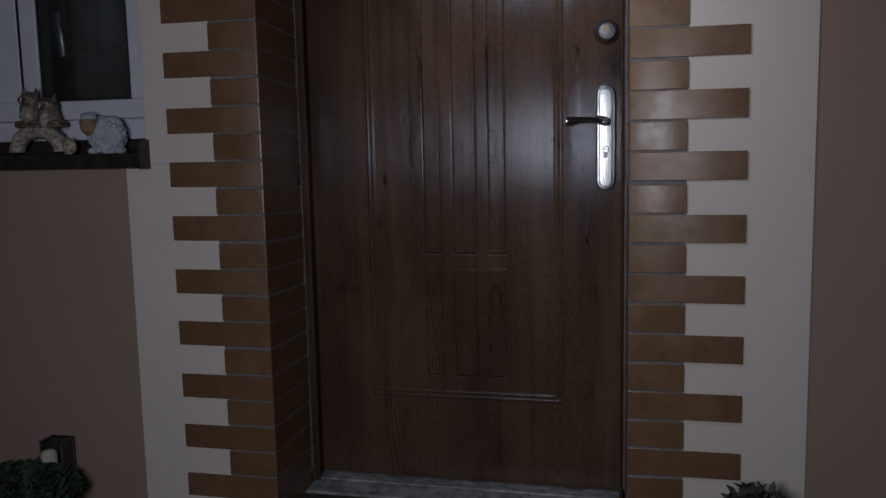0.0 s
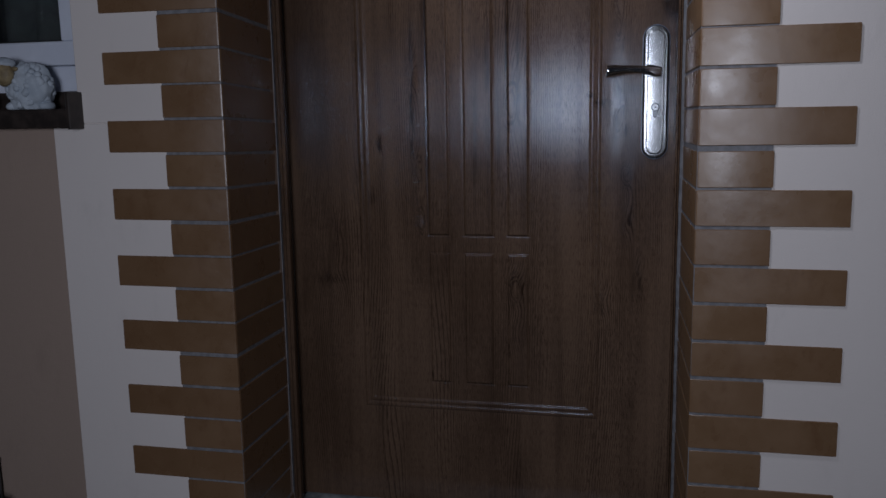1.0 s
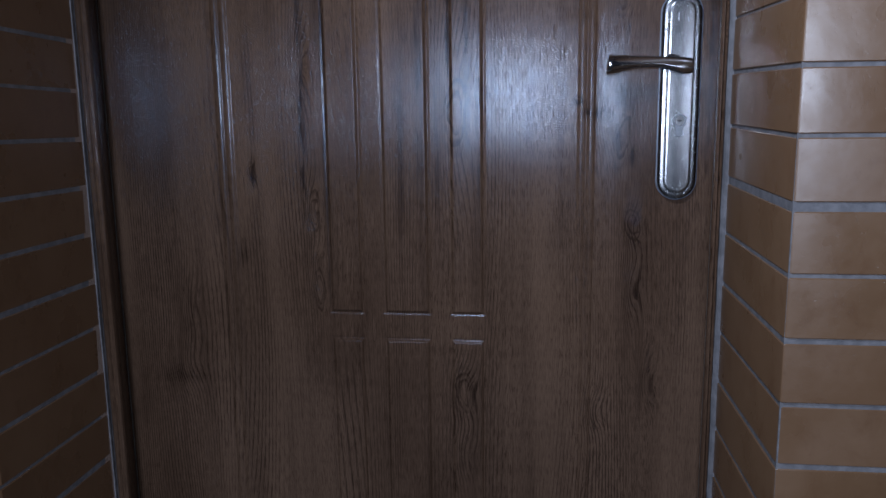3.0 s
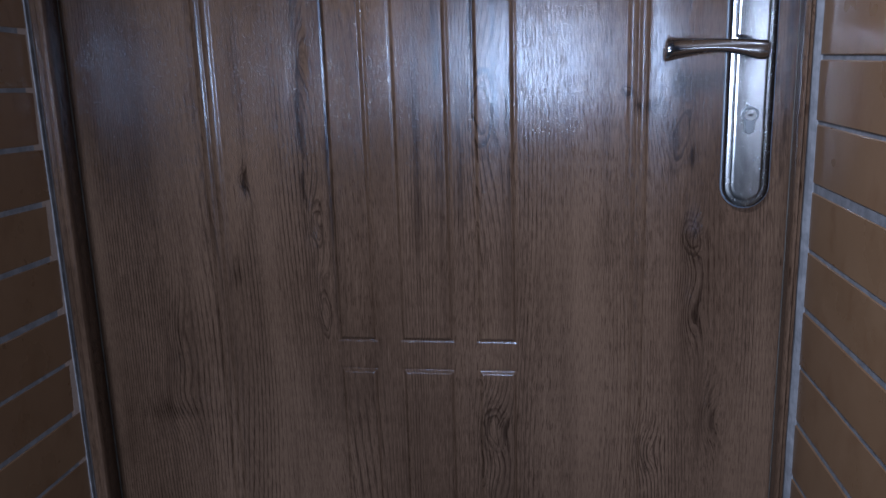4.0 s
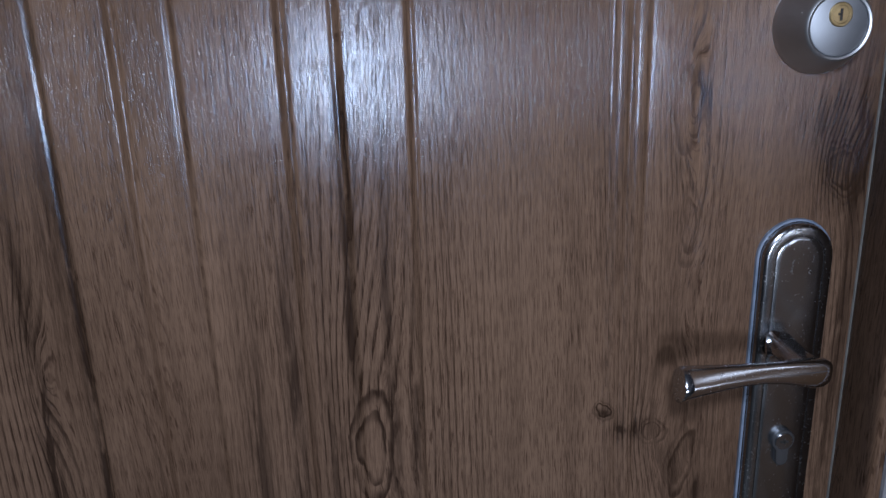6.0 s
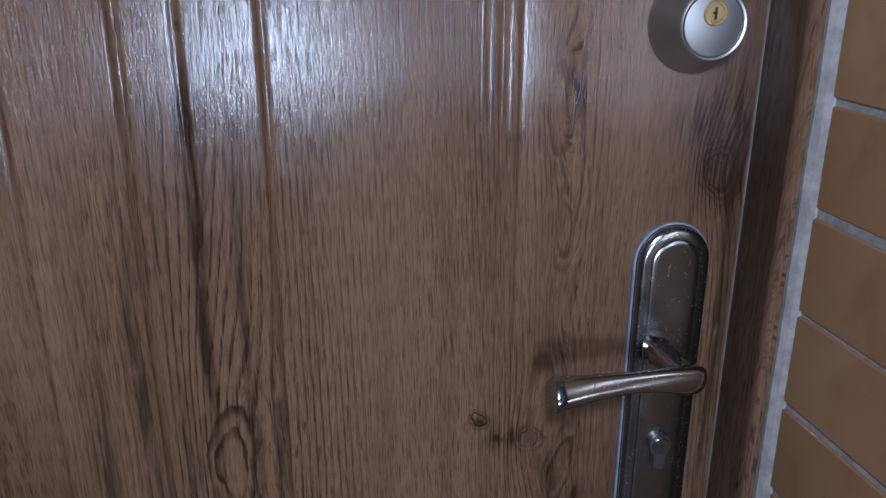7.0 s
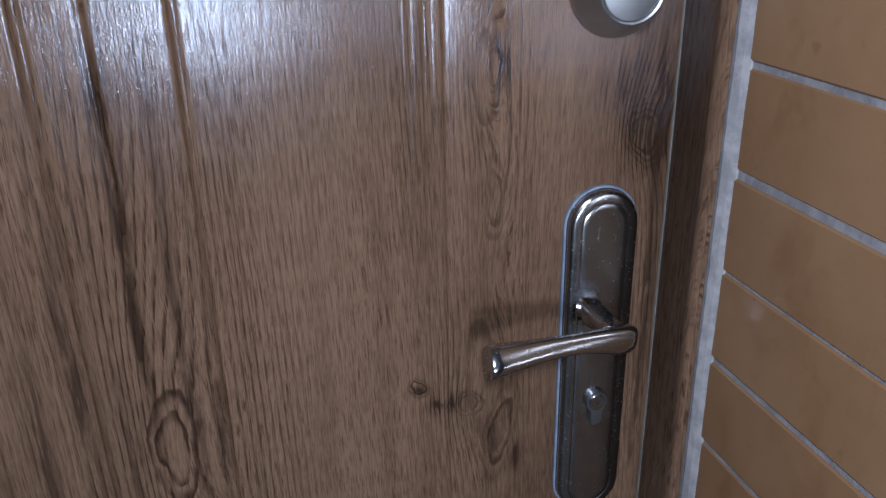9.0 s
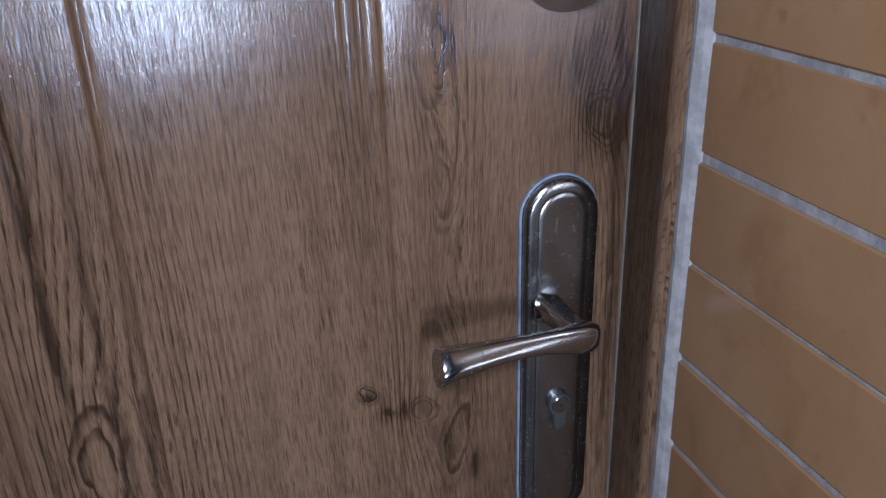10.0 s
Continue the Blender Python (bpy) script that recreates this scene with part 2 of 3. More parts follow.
def tile_material():
    n = Nodes("clinker")
    r = n.chance()
    away = n.mul(r, 41.0)
    cloud = n.noise(n.scaled(9, 9, 9, away), 1.0, 4.0, 0.6)
    speck = n.ramp(n.noise(n.scaled(64, 64, 52, away), 1.0, 3.0, 0.6), 0.66, 0.78)
    pit = n.ramp(n.noise(n.scaled(420, 420, 420), 1.0, 2.0), 0.62, 0.72)
    flame = n.ramp(n.noise(n.scaled(26, 26, 17, away), 1.0, 4.0, 0.62, 0.4), 0.50, 0.72)
    base = n.mix(cloud, (0.150, 0.081, 0.038), (0.262, 0.156, 0.085))
    base = n.mix(n.mul(flame, 0.42), base, (0.135, 0.062, 0.026))
    base = n.mix(n.mul(r, 0.35), base, (0.15, 0.078, 0.04))
    base = n.mix(n.mul(speck, 0.32), base, (0.10, 0.045, 0.02))
    base = n.mix(n.mul(pit, 0.08), base, (0.08, 0.045, 0.025))
    n.bump(n.add(n.mul(pit, -0.1), n.mul(n.noise(n.scaled(30, 30, 30), 1.0, 3.0), 1.0)), 0.0012, 0.35)
    return n.set(base_color=base, roughness=n.ramp(cloud, 0.3, 0.7, 0.24, 0.38), specular_ior_level=0.55)


def plaster(name, low, high, grain=420.0, depth=0.0008):
    n = Nodes(name)
    cloud = n.noise(n.scaled(2.2, 2.2, 1.6), 1.0, 4.0, 0.6)
    dirt = n.ramp(n.noise(n.scaled(14, 14, 6), 1.0, 4.0, 0.65), 0.55, 0.8)
    sand = n.noise(n.scaled(grain, grain, grain), 1.0, 3.0, 0.6)
    base = n.mix(cloud, low, high)
    base = n.mix(n.mul(dirt, 0.18), base, tuple(c * 0.6 for c in low))
    base = n.mix(n.mul(sand, 0.22), base, tuple(c * 0.7 for c in low))
    n.bump(n.add(sand, n.mul(n.noise(n.scaled(60, 60, 60), 1.0, 2.0), 0.8)), depth, 0.6)
    return n.set(base_color=base, roughness=0.9, specular_ior_level=0.25)


def metal(name, low, high, rough, scratches=0.5):
    n = Nodes(name)
    cloud = n.noise(n.scaled(40, 40, 22), 1.0, 4.0, 0.6)
    scuff = n.ramp(n.noise(n.scaled(150, 150, 90, 4.0), 1.0, 3.0, 0.7, 0.8), 0.62, 0.72)
    fleck = n.ramp(n.noise(n.scaled(600, 600, 420, 2.0), 1.0, 1.0), 0.70, 0.76)
    base = n.mix(cloud, low, high)
    base = n.mix(n.mul(fleck, 0.5 * scratches), base, (0.7, 0.68, 0.66))
    worn = n.add(n.mul(scuff, 0.22 * scratches), n.mul(fleck, 0.25 * scratches))
    n.bump(n.add(scuff, n.noise(n.scaled(60, 60, 60), 1.0, 1.0)), 0.0001, 0.15)
    return n.set(base_color=base, metallic=1.0, roughness=n.add(worn, n.ramp(cloud, 0.3, 0.7, rough, rough + 0.06)))


def speckled(name, low, high, scale=60.0, rough=0.6, depth=0.0006):
    n = Nodes(name)
    a = n.noise(n.scaled(scale, scale, scale), 1.0, 4.0, 0.65)
    b = n.noise(n.scaled(scale * 6, scale * 6, scale * 6), 1.0, 2.0)
    base = n.mix(n.ramp(a, 0.35, 0.65), low, high)
    n.bump(n.add(a, n.mul(b, 0.4)), depth, 0.6)
    return n.set(base_color=base, roughness=rough)


def glass_material():
    n = Nodes("window_glass")
    return n.set(base_color=(0.9, 0.95, 0.95), roughness=0.01, ior=1.45, transmission_weight=1.0)


M_DOOR = wood("door_veneer")
M_FRAME = wood("frame_veneer", 4.3, marks=False, tint=0.95, lacquer=0.30, gloss=0.18)
M_REBATE = wood("frame_veneer_darker", 8.1, marks=False, tint=0.66, lacquer=0.04, gloss=0.08)
M_TILE = tile_material()
M_GROUT = speckled("grout", (0.160, 0.157, 0.168), (0.235, 0.230, 0.242), 60.0, 0.9, 0.0012)
M_WHITE = plaster("white_plaster", (0.75, 0.680, 0.642), (0.85, 0.778, 0.738))
M_BEIGE = plaster("beige_plaster", (0.35, 0.262, 0.212), (0.43, 0.325, 0.268), 380.0, 0.0012)
M_ROOM = plaster("room_paint", (0.35, 0.35, 0.33), (0.42, 0.42, 0.40))
M_NICKEL = metal("dark_nickel", (0.26, 0.27, 0.285), (0.35, 0.36, 0.375), 0.18, 0.5)
M_LEVER = metal("worn_nickel", (0.36, 0.37, 0.39), (0.50, 0.51, 0.54), 0.12, 0.8)
M_STEEL = metal("satin_steel", (0.38, 0.39, 0.41), (0.47, 0.48, 0.50), 0.40, 0.15)
M_FACE = metal("pale_steel", (0.27, 0.285, 0.31), (0.33, 0.345, 0.37), 0.55, 0.1)
M_CYL = metal("dull_steel", (0.14, 0.150, 0.165), (0.20, 0.212, 0.23), 0.36, 0.2)
M_BRASS = metal("brass", (0.34, 0.26, 0.13), (0.44, 0.34, 0.18), 0.30, 0.2)
M_ALU = metal("aluminium", (0.16, 0.17, 0.18), (0.24, 0.25, 0.26), 0.45, 0.4)
# pale and matte: the torch's reflection in the metal is put into the colour
M_STEP = speckled("pale_matte_aluminium", (0.20, 0.22, 0.23), (0.46, 0.49, 0.50), 22.0, 0.45)
# black put into the colour for shade in gaps and keyways; rubber too
M_GAP = speckled("gap_shade_and_rubber", (0.008, 0.008, 0.008), (0.015, 0.014, 0.013), 60.0, 0.8)
M_FILM = speckled("film", (0.10, 0.13, 0.18), (0.16, 0.19, 0.25), 60.0, 0.3, 0.0001)
M_LEAF_EDGE = speckled("leaf_edge_grey", (0.16, 0.16, 0.15), (0.24, 0.23, 0.21), 40.0, 0.5)
M_PVC = speckled("white_plastic", (0.68, 0.71, 0.80), (0.74, 0.77, 0.86), 8.0, 0.35, 0.0001)
# cloth darkened: the unlit room's shade is put into its colour
M_CURTAIN = speckled("curtain_cloth", (0.020, 0.024, 0.024), (0.05, 0.055, 0.055), 6.0, 0.9)
M_GLASS = glass_material()
M_SILL = speckled("dark_sill", (0.022, 0.016, 0.014), (0.045, 0.033, 0.028), 30.0, 0.45)
M_PAVE = speckled("paving", (0.05, 0.05, 0.048), (0.10, 0.098, 0.092), 18.0, 0.9, 0.002)
M_OWL = speckled("owl_brown", (0.05, 0.040, 0.030), (0.26, 0.22, 0.18), 70.0, 0.6)
M_OWL_DARK = speckled("owl_dark", (0.05, 0.03, 0.02), (0.12, 0.075, 0.045), 40.0, 0.6)
M_OWL_PALE = speckled("owl_pale", (0.22, 0.19, 0.15), (0.55, 0.50, 0.42), 90.0, 0.6)
M_WOOL = speckled("white_wool", (0.42, 0.47, 0.53), (0.56, 0.61, 0.67), 26.0, 0.75, 0.001)
M_WAX = speckled("candle_wax", (0.50, 0.48, 0.40), (0.68, 0.66, 0.58), 20.0, 0.5)
M_TAN = speckled("tan_clay", (0.20, 0.145, 0.075), (0.34, 0.26, 0.14), 50.0, 0.6)
M_LEAF = speckled("dark_leaf", (0.014, 0.034, 0.018), (0.040, 0.075, 0.038), 30.0, 0.75)
M_LEAF_GREY = speckled("grey_leaf", (0.035, 0.038, 0.032), (0.085, 0.088, 0.075), 30.0, 0.7)
M_POT = speckled("dark_pot", (0.03, 0.028, 0.026), (0.06, 0.055, 0.05), 25.0, 0.6)


# ---- mesh tools ----
def part(name, bm, material, parent=None, label="", smooth=False, sharp=38):
    me = bpy.data.meshes.new(name)
    bmesh.ops.recalc_face_normals(bm, faces=bm.faces)
    bm.to_mesh(me)
    bm.free()
    for m in material if isinstance(material, (list, tuple)) else (material,):
        me.materials.append(m)
    if smooth:
        for p in me.polygons:
            p.use_smooth = True
        me.set_sharp_from_angle(angle=radians(sharp))
    ob = new(name, me)
    if parent:
        ob.parent = parent
    if label:
        ob["label"] = label
    return ob


def empty(name, **tags):
    return tagged(new(name), **tags)


def box(bm, x0, x1, y0, y1, z0, z1, bevel=0.0, seg=1, index=0):
    made = bmesh.ops.create_cube(bm, size=1.0, matrix=Matrix.LocRotScale(
        ((x0 + x1) / 2, (y0 + y1) / 2, (z0 + z1) / 2), None, (x1 - x0, y1 - y0, z1 - z0)))
    faces = {f for v in made["verts"] for f in v.link_faces}
    for f in faces:
        f.material_index = index
    if bevel:
        bmesh.ops.bevel(bm, geom=list({e for f in faces for e in f.edges}), offset=bevel, segments=seg, affect="EDGES", profile=0.5)
    return bm


def loft(bm, loops, cap_start=True, cap_end=True, closed=True, index=0):
    """Skins rings of points with quads."""
    rings = [[bm.verts.new(p) for p in loop] for loop in loops]
    n = len(rings[0])
    for a, b in zip(rings, rings[1:]):
        for i in range(n if closed else n - 1):
            f = bm.faces.new((a[i], a[(i + 1) % n], b[(i + 1) % n], b[i]))
            f.material_index = index
    for ring, wanted in ((rings[0], cap_start), (rings[-1], cap_end)):
        if wanted:
            bm.faces.new(ring).material_index = index
    return bm


def ring_y(cx, cz, radius, y, n=40):
    return [(cx + radius * math.cos(2 * math.pi * i / n), y, cz + radius * math.sin(2 * math.pi * i / n)) for i in range(n)]


def stadium(cx, z0, z1, half, inset, y, n=14):
    """A tall slot outline with round ends."""
    r = half - inset
    pts = []
    for i in range(n + 1):
        a = math.pi * i / n
        pts.append((cx + r * math.cos(a), y, z1 - half + r * math.sin(a)))
    for i in range(n + 1):
        a = math.pi + math.pi * i / n
        pts.append((cx + r * math.cos(a), y, z0 + half + r * math.sin(a)))
    return pts


def blob(bm, cx, cy, cz, rx, ry, rz, index=0, sub=2, rough=0.0, seed=0.0):
    made = bmesh.ops.create_icosphere(bm, subdivisions=sub, radius=1.0)
    for v in made["verts"]:
        k = 1 + rough * noise.noise(v.co * 2.3 + Vector((seed, seed, seed)))
        v.co = Vector((cx + v.co.x * rx * k, cy + v.co.y * ry * k, cz + v.co.z * rz * k))
    for f in {f for v in made["verts"] for f in v.link_faces}:
        f.material_index = index
    return bm


# ---- ground and walls ----
FACE = -0.361            # beige render
BAND = -0.3645           # white band, a coat thicker
TILE = -0.368            # clinker face
LEFT, RIGHT = -0.899, 0.0675   # corners of the recess
TOP = 2.18
GROUND = -0.040

bm = bmesh.new()
bmesh.ops.create_grid(bm, x_segments=8, y_segments=8, size=150, matrix=pose(0, -60, GROUND))
tagged(part("ground", bm, M_PAVE), "dark grey concrete paving before the doorstep", "ground", kind="structure")

WX0, WX1, WZ0, WZ1 = -2.35, -1.25, 1.04, 2.20    # window opening
bm = bmesh.new()
BACK = 0.10
box(bm, RIGHT + 0.012, 5.0, FACE, BACK, -0.3, 3.2)
box(bm, WX1, LEFT - 0.012, FACE, BACK, -0.3, 3.2)
box(bm, WX0, WX1, FACE, BACK, -0.3, 1.006)
box(bm, WX0, WX1, FACE, BACK, WZ1, 3.2)
box(bm, -6.0, WX0, FACE, BACK, -0.3, 3.2)
box(bm, LEFT - 0.012, RIGHT + 0.012, FACE, BACK, TOP + 0.012, 3.2)
wall = tagged(part("wall_front", bm, M_BEIGE), "beige rendered house wall with a white band round the door", "wall", kind="structure")

# the dark house behind
bm = bmesh.new()
box(bm, -6.0, 5.0, 2.6, 2.7, -0.3, 3.2)
box(bm, -6.1, -6.0, BACK, 2.7, -0.3, 3.2)
box(bm, 5.0, 5.1, BACK, 2.7, -0.3, 3.2)
box(bm, -6.0, 5.0, 0.10, 2.6, -0.35, -0.3)
tagged(part("wall_inside", bm, M_ROOM), "plain painted walls of the unlit room behind", "wall", kind="structure")
bm = bmesh.new()
box(bm, -6.2, 5.2, -0.45, 2.8, 3.2, 3.35)
tagged(part("roof_slab", bm, M_WHITE), "plain white slab that closes the house above", "roof", kind="structure")

# white bands: either side of the door and round the window
bm = bmesh.new()
box(bm, RIGHT + 0.006, 0.493, BAND, FACE + 0.02, -0.06, 2.42, 0.002)
part("white_band", bm, M_WHITE, wall, "smooth off-white painted plaster band")
bm = bmesh.new()
box(bm, -1.318, LEFT - 0.006, BAND, FACE + 0.02, -0.06, 0.985, 0.002)
box(bm, WX1, LEFT - 0.006, BAND, FACE + 0.02, 0.985, 2.42, 0.002)
part("white_band", bm, M_WHITE, wall, "smooth off-white painted plaster band")
bm = bmesh.new()
box(bm, LEFT - 0.006, RIGHT + 0.006, BAND, FACE + 0.02, TOP + 0.08, 2.42, 0.002)
part("white_band", bm, M_WHITE, wall, "smooth off-white painted plaster band")

# mortar bed behind the tiles
RB_L, RB_R = -0.911, 0.0600     # back ends of the reveals
for name, xc, xb, xe, sgn in (("mortar_bed", LEFT, RB_L, -1.0395, -1), ("mortar_bed", RIGHT, RB_R, 0.2035, 1)):
    bm = bmesh.new()
    prof = [(xe, TILE + 0.0016), (xc + sgn * 0.0014, TILE + 0.0016), (xb + sgn * 0.0012, -0.066), (xb + sgn * 0.03, -0.066), (xc + sgn * 0.03, TILE + 0.03), (xe, TILE + 0.03)]
    loft(bm, [[(x, y, -0.06) for x, y in prof], [(x, y, TOP) for x, y in prof]])
    part(name, bm, M_GROUT, wall, "grey mortar bed")

# ---- door frame ----
frame_ob = empty("door_frame", label="brown wood-grained door frame with a rounded edge", category="door frame", kind="structure")
F_OUT_L, F_OUT_R = -0.9115, 0.0555
for xo, s, wide in ((F_OUT_L, 1, 1.38), (F_OUT_R, -1, 0.78)):
    # s points into the opening
    prof = [(0.0, 0.03), (0.0, -0.062), (0.0012, -0.067), (0.0036, -0.0690), (0.0058, -0.0672), (0.0066, -0.0650),
            (0.0076, -0.0672), (0.0096, -0.0708), (0.0122, -0.0712), (0.0146, -0.0690), (0.0154, -0.0640), (0.0140, -0.056),
            (0.0090, -0.034), (0.0030, -0.010), (0.0, -0.0005), (-0.0022, 0.0006), (-0.0022, 0.03)]
    bm = bmesh.new()
    loft(bm, [[(xo + s * dx * (wide if dx > 0 else 1), y, z) for dx, y in prof] for z in (-0.033, 0.7, 1.4, 2.165)])
    # inner faces behind the lip take the darker copy of the veneer
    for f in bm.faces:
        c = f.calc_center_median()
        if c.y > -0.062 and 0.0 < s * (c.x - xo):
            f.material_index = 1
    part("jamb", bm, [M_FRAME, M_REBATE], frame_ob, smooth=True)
    # thin grey strip along the edge of the leaf
    bm = bmesh.new()
    box(bm, min(xo - s * 0.0004, xo + s * 0.0010), max(xo - s * 0.0004, xo + s * 0.0010), -0.0022, 0.0002, 0.01, 2.14)
    part("leaf_edge_strip", bm, M_LEAF_EDGE, frame_ob, "thin grey strip along the leaf")
bm = bmesh.new()
prof = [(2.165, 0.03), (2.165, -0.060), (2.158, -0.066), (2.150, -0.066), (2.146, -0.060), (2.146, 0.0015), (2.165, 0.0015)]
loft(bm, [[(x, y, z) for z, y in prof[:6]] for x in (F_OUT_L, F_OUT_R)])
part("head", bm, M_FRAME, frame_ob)
# mortar fillets between frame and tiles
for xo, s, yf, gap in ((F_OUT_L, 1, -0.0775, -0.0016), (F_OUT_R, -1, -0.0795, 0.0053)):
    bm = bmesh.new()
    loops = []
    for k in range(160):
        z = 0.01 + 2.14 * k / 159
        w = 0.0010 * noise.noise(Vector((z * 14, s, 0.3))) + 0.0007 * noise.noise(Vector((z * 60, s, 4.3)))
        loops.append([(xo - s * 0.012, -0.03, z), (xo - s * 0.014, yf - 0.002, z), (xo - s * (gap - 0.0008), yf + w, z),
                      (xo - s * (gap * 0.5 - 0.0012), yf + 0.004, z), (xo + s * (0.0012 + w), -0.0705, z), (xo + s * (0.0010 + w), -0.062, z), (xo - s * 0.001, -0.03, z)])
    loft(bm, loops)
    part("mortar_fillet", bm, M_GROUT, frame_ob, "grey mortar fillet")
bm = bmesh.new()
prof = [(-0.150, -0.07), (-0.150, -0.037), (-0.146, -0.033), (-0.060, -0.030), (-0.056, -0.026), (-0.030, -0.026), (-0.026, -0.030), (0.06, -0.030), (0.06, -0.07)]
loft(bm, [[(x, y, z) for y, z in prof] for x in (RB_L + 0.004, RB_R - 0.003)])
part("threshold", bm, M_STEP, frame_ob, "pale matte aluminium threshold")

# ---- door leaf, pressed panels ----
door = empty("door_1", label="closed dark brown wood-grained front door with pressed panels", category="door", kind="structure")
X0, X1, Z0, Z1 = -0.918, 0.0600, -0.024, 2.150
BIG = (-0.7105, -0.1355, 0.250, 1.92)
SLOTS = [(-0.543, -0.492), (-0.453, -0.3815), (-0.3445, -0.2935)]
PANELS = [(a, b, 0.694, 1.86) for a, b in SLOTS] + [(a, b, 0.312, 0.648) for a, b in SLOTS]


def inside(r, x, z):
    return min(x - r[0], r[1] - x, z - r[2], r[3] - z)


def lump(d, centre, half, height):
    k = (d - centre) / half
    return height * (1 - k * k) if abs(k) < 1 else 0.0


def leaf_height(x, z):
    d = inside(BIG, x, z)
    h = lump(d, -0.0070, 0.0066, 0.0024) + lump(d, 0.0070, 0.0066, 0.0024) - lump(d, -0.0140, 0.0022, 0.0008)
    for r in PANELS:
        d = inside(r, x, z)
        if d > -0.006:
            t = min(max((d + 0.0005) / 0.0045, 0), 1)
            h += 0.0036 * t * t * (3 - 2 * t) - lump(d, -0.0012, 0.0028, 0.0007)
    return h


def grid_lines(lo, hi, edges, step):
    at = set()
    k = lo
    while k < hi:
        at.add(round(k, 5))
        k += step
    at |= {round(lo, 5), round(hi, 5)}
    for e in edges:
        at = {a for a in at if abs(a - e) > 0.017 or a in (round(lo, 5), round(hi, 5))}
    for e in edges:
        for j in range(-12, 13):
            at.add(round(e + j * 0.00125, 5))
    return sorted(at)


xs = grid_lines(X0, X1, [BIG[0], BIG[1]] + [e for s in SLOTS for e in s], 0.05)
zs = grid_lines(Z0, Z1, [BIG[2], BIG[3], 0.694, 0.648, 0.312, 1.86], 0.08)
verts = [(x, -leaf_height(x, z), z) for z in zs for x in xs]
nx = len(xs)
quads = [(j * nx + i, j * nx + i + 1, (j + 1) * nx + i + 1, (j + 1) * nx + i) for j in range(len(zs) - 1) for i in range(nx - 1)]
rim = [i for i in range(nx)] + [j * nx + nx - 1 for j in range(1, len(zs))] + [(len(zs) - 1) * nx + i for i in range(nx - 2, -1, -1)] + [j * nx for j in range(len(zs) - 2, 0, -1)]
first = len(verts)
verts += [(verts[i][0], 0.055, verts[i][2]) for i in rim]
quads += [(rim[k], first + k, first + (k + 1) % len(rim), rim[(k + 1) % len(rim)]) for k in range(len(rim))]
quads.append(tuple(range(first, first + len(rim))))
me = bpy.data.meshes.new("leaf")
me.from_pydata(verts, [], quads)
me.materials.append(M_DOOR)
for p in me.polygons:
    p.use_smooth = True
me.update()
bm = bmesh.new()
bm.from_mesh(me)
bmesh.ops.recalc_face_normals(bm, faces=bm.faces)
bm.to_mesh(me)
bm.free()
me.set_sharp_from_angle(angle=radians(60))
leaf = new("leaf", me)
leaf.parent = door

# handle plate
P0, P1, PH = 0.8825, 1.1840, 0.0282
bm = bmesh.new()
loft(bm, [stadium(0, P0, P1, PH, i, y) for i, y in ((-0.0016, 0.001), (-0.0016, -0.0026), (-0.0004, -0.0034), (0.0, -0.0040), (0.0, -0.0074), (0.0007, -0.0092), (0.0020, -0.0103), (0.0034, -0.0107),
                                                     (0.0078, -0.0107), (0.0083, -0.0099), (0.0089, -0.0099), (0.0094, -0.0108), (0.0104, -0.0112), (0.0135, -0.0112), (0.0170, -0.0112), (0.0205, -0.0112), (0.0240, -0.0112), (0.0268, -0.0112))], cap_start=False)
for v in bm.verts:
    if v.co.y < -0.0085:
        v.co.y -= 0.0007 * (1 - (v.co.x / PH) ** 2)
plate = part("handle_plate", bm, M_NICKEL, door, "dark polished nickel plate with a stepped border", smooth=True, sharp=24)
bm = bmesh.new()
loft(bm, [stadium(0, P0, P1, PH, i, y) for i, y in ((-0.0022, 0.001), (-0.0022, -0.0026), (-0.0016, -0.0032), (0.0004, -0.0034))], cap_start=False, cap_end=False)
part("protective_film", bm, M_FILM, plate, "pale bluish protective film round the plate", smooth=True)
# euro cylinder with its slot
bm = bmesh.new()
key = []
for i in range(25):
    a = -math.pi * 0.30 + math.pi * 1.60 * i / 24
    key.append((0.0098 * math.cos(a), 1.0 + 0.0098 * math.sin(a)))
key = key + [(-0.0052, 0.9855)] + [(0.0052 * math.cos(a), 0.9815 + 0.0052 * math.sin(a)) for a in [math.pi + math.pi * i / 8 for i in range(9)]] + [(0.0052, 0.9855)]
loft(bm, [[(x, y, z) for x, z in key] for y in (-0.010, -0.0158)] + [[(x * 0.93, -0.0165, 1.0 + (z - 1.0) * 0.96) for x, z in key]], cap_start=False)
cyl = part("lock_cylinder", bm, M_CYL, plate, "dull steel lock cylinder")
bm = bmesh.new()
loft(bm, [ring_y(0, 1.0, r, y, 28) for r, y in ((0.0074, -0.0155), (0.0074, -0.0176), (0.0070, -0.0180))], cap_start=False)
box(bm, -0.0034, 0.0034, -0.0185, -0.0179, 0.9993, 1.0007, index=1)
box(bm, -0.0006, 0.0006, -0.0185, -0.0179, 0.9978, 1.0020, index=1)
part("key_plug", bm, [M_NICKEL, M_GAP], plate, "steel plug with a keyway", smooth=True, sharp=20)
# lever: spindle collar, neck and flared grip
bm = bmesh.new()


def section(c, right, up, a, b, n=24, power=1.0):
    out = []
    for i in range(n):
        t = 2 * math.pi * i / n
        out.append(Vector(c) + Vector(right) * (a * math.copysign(abs(math.cos(t)) ** power, math.cos(t))) + Vector(up) * (b * math.copysign(abs(math.sin(t)) ** power, math.sin(t))))
    return out


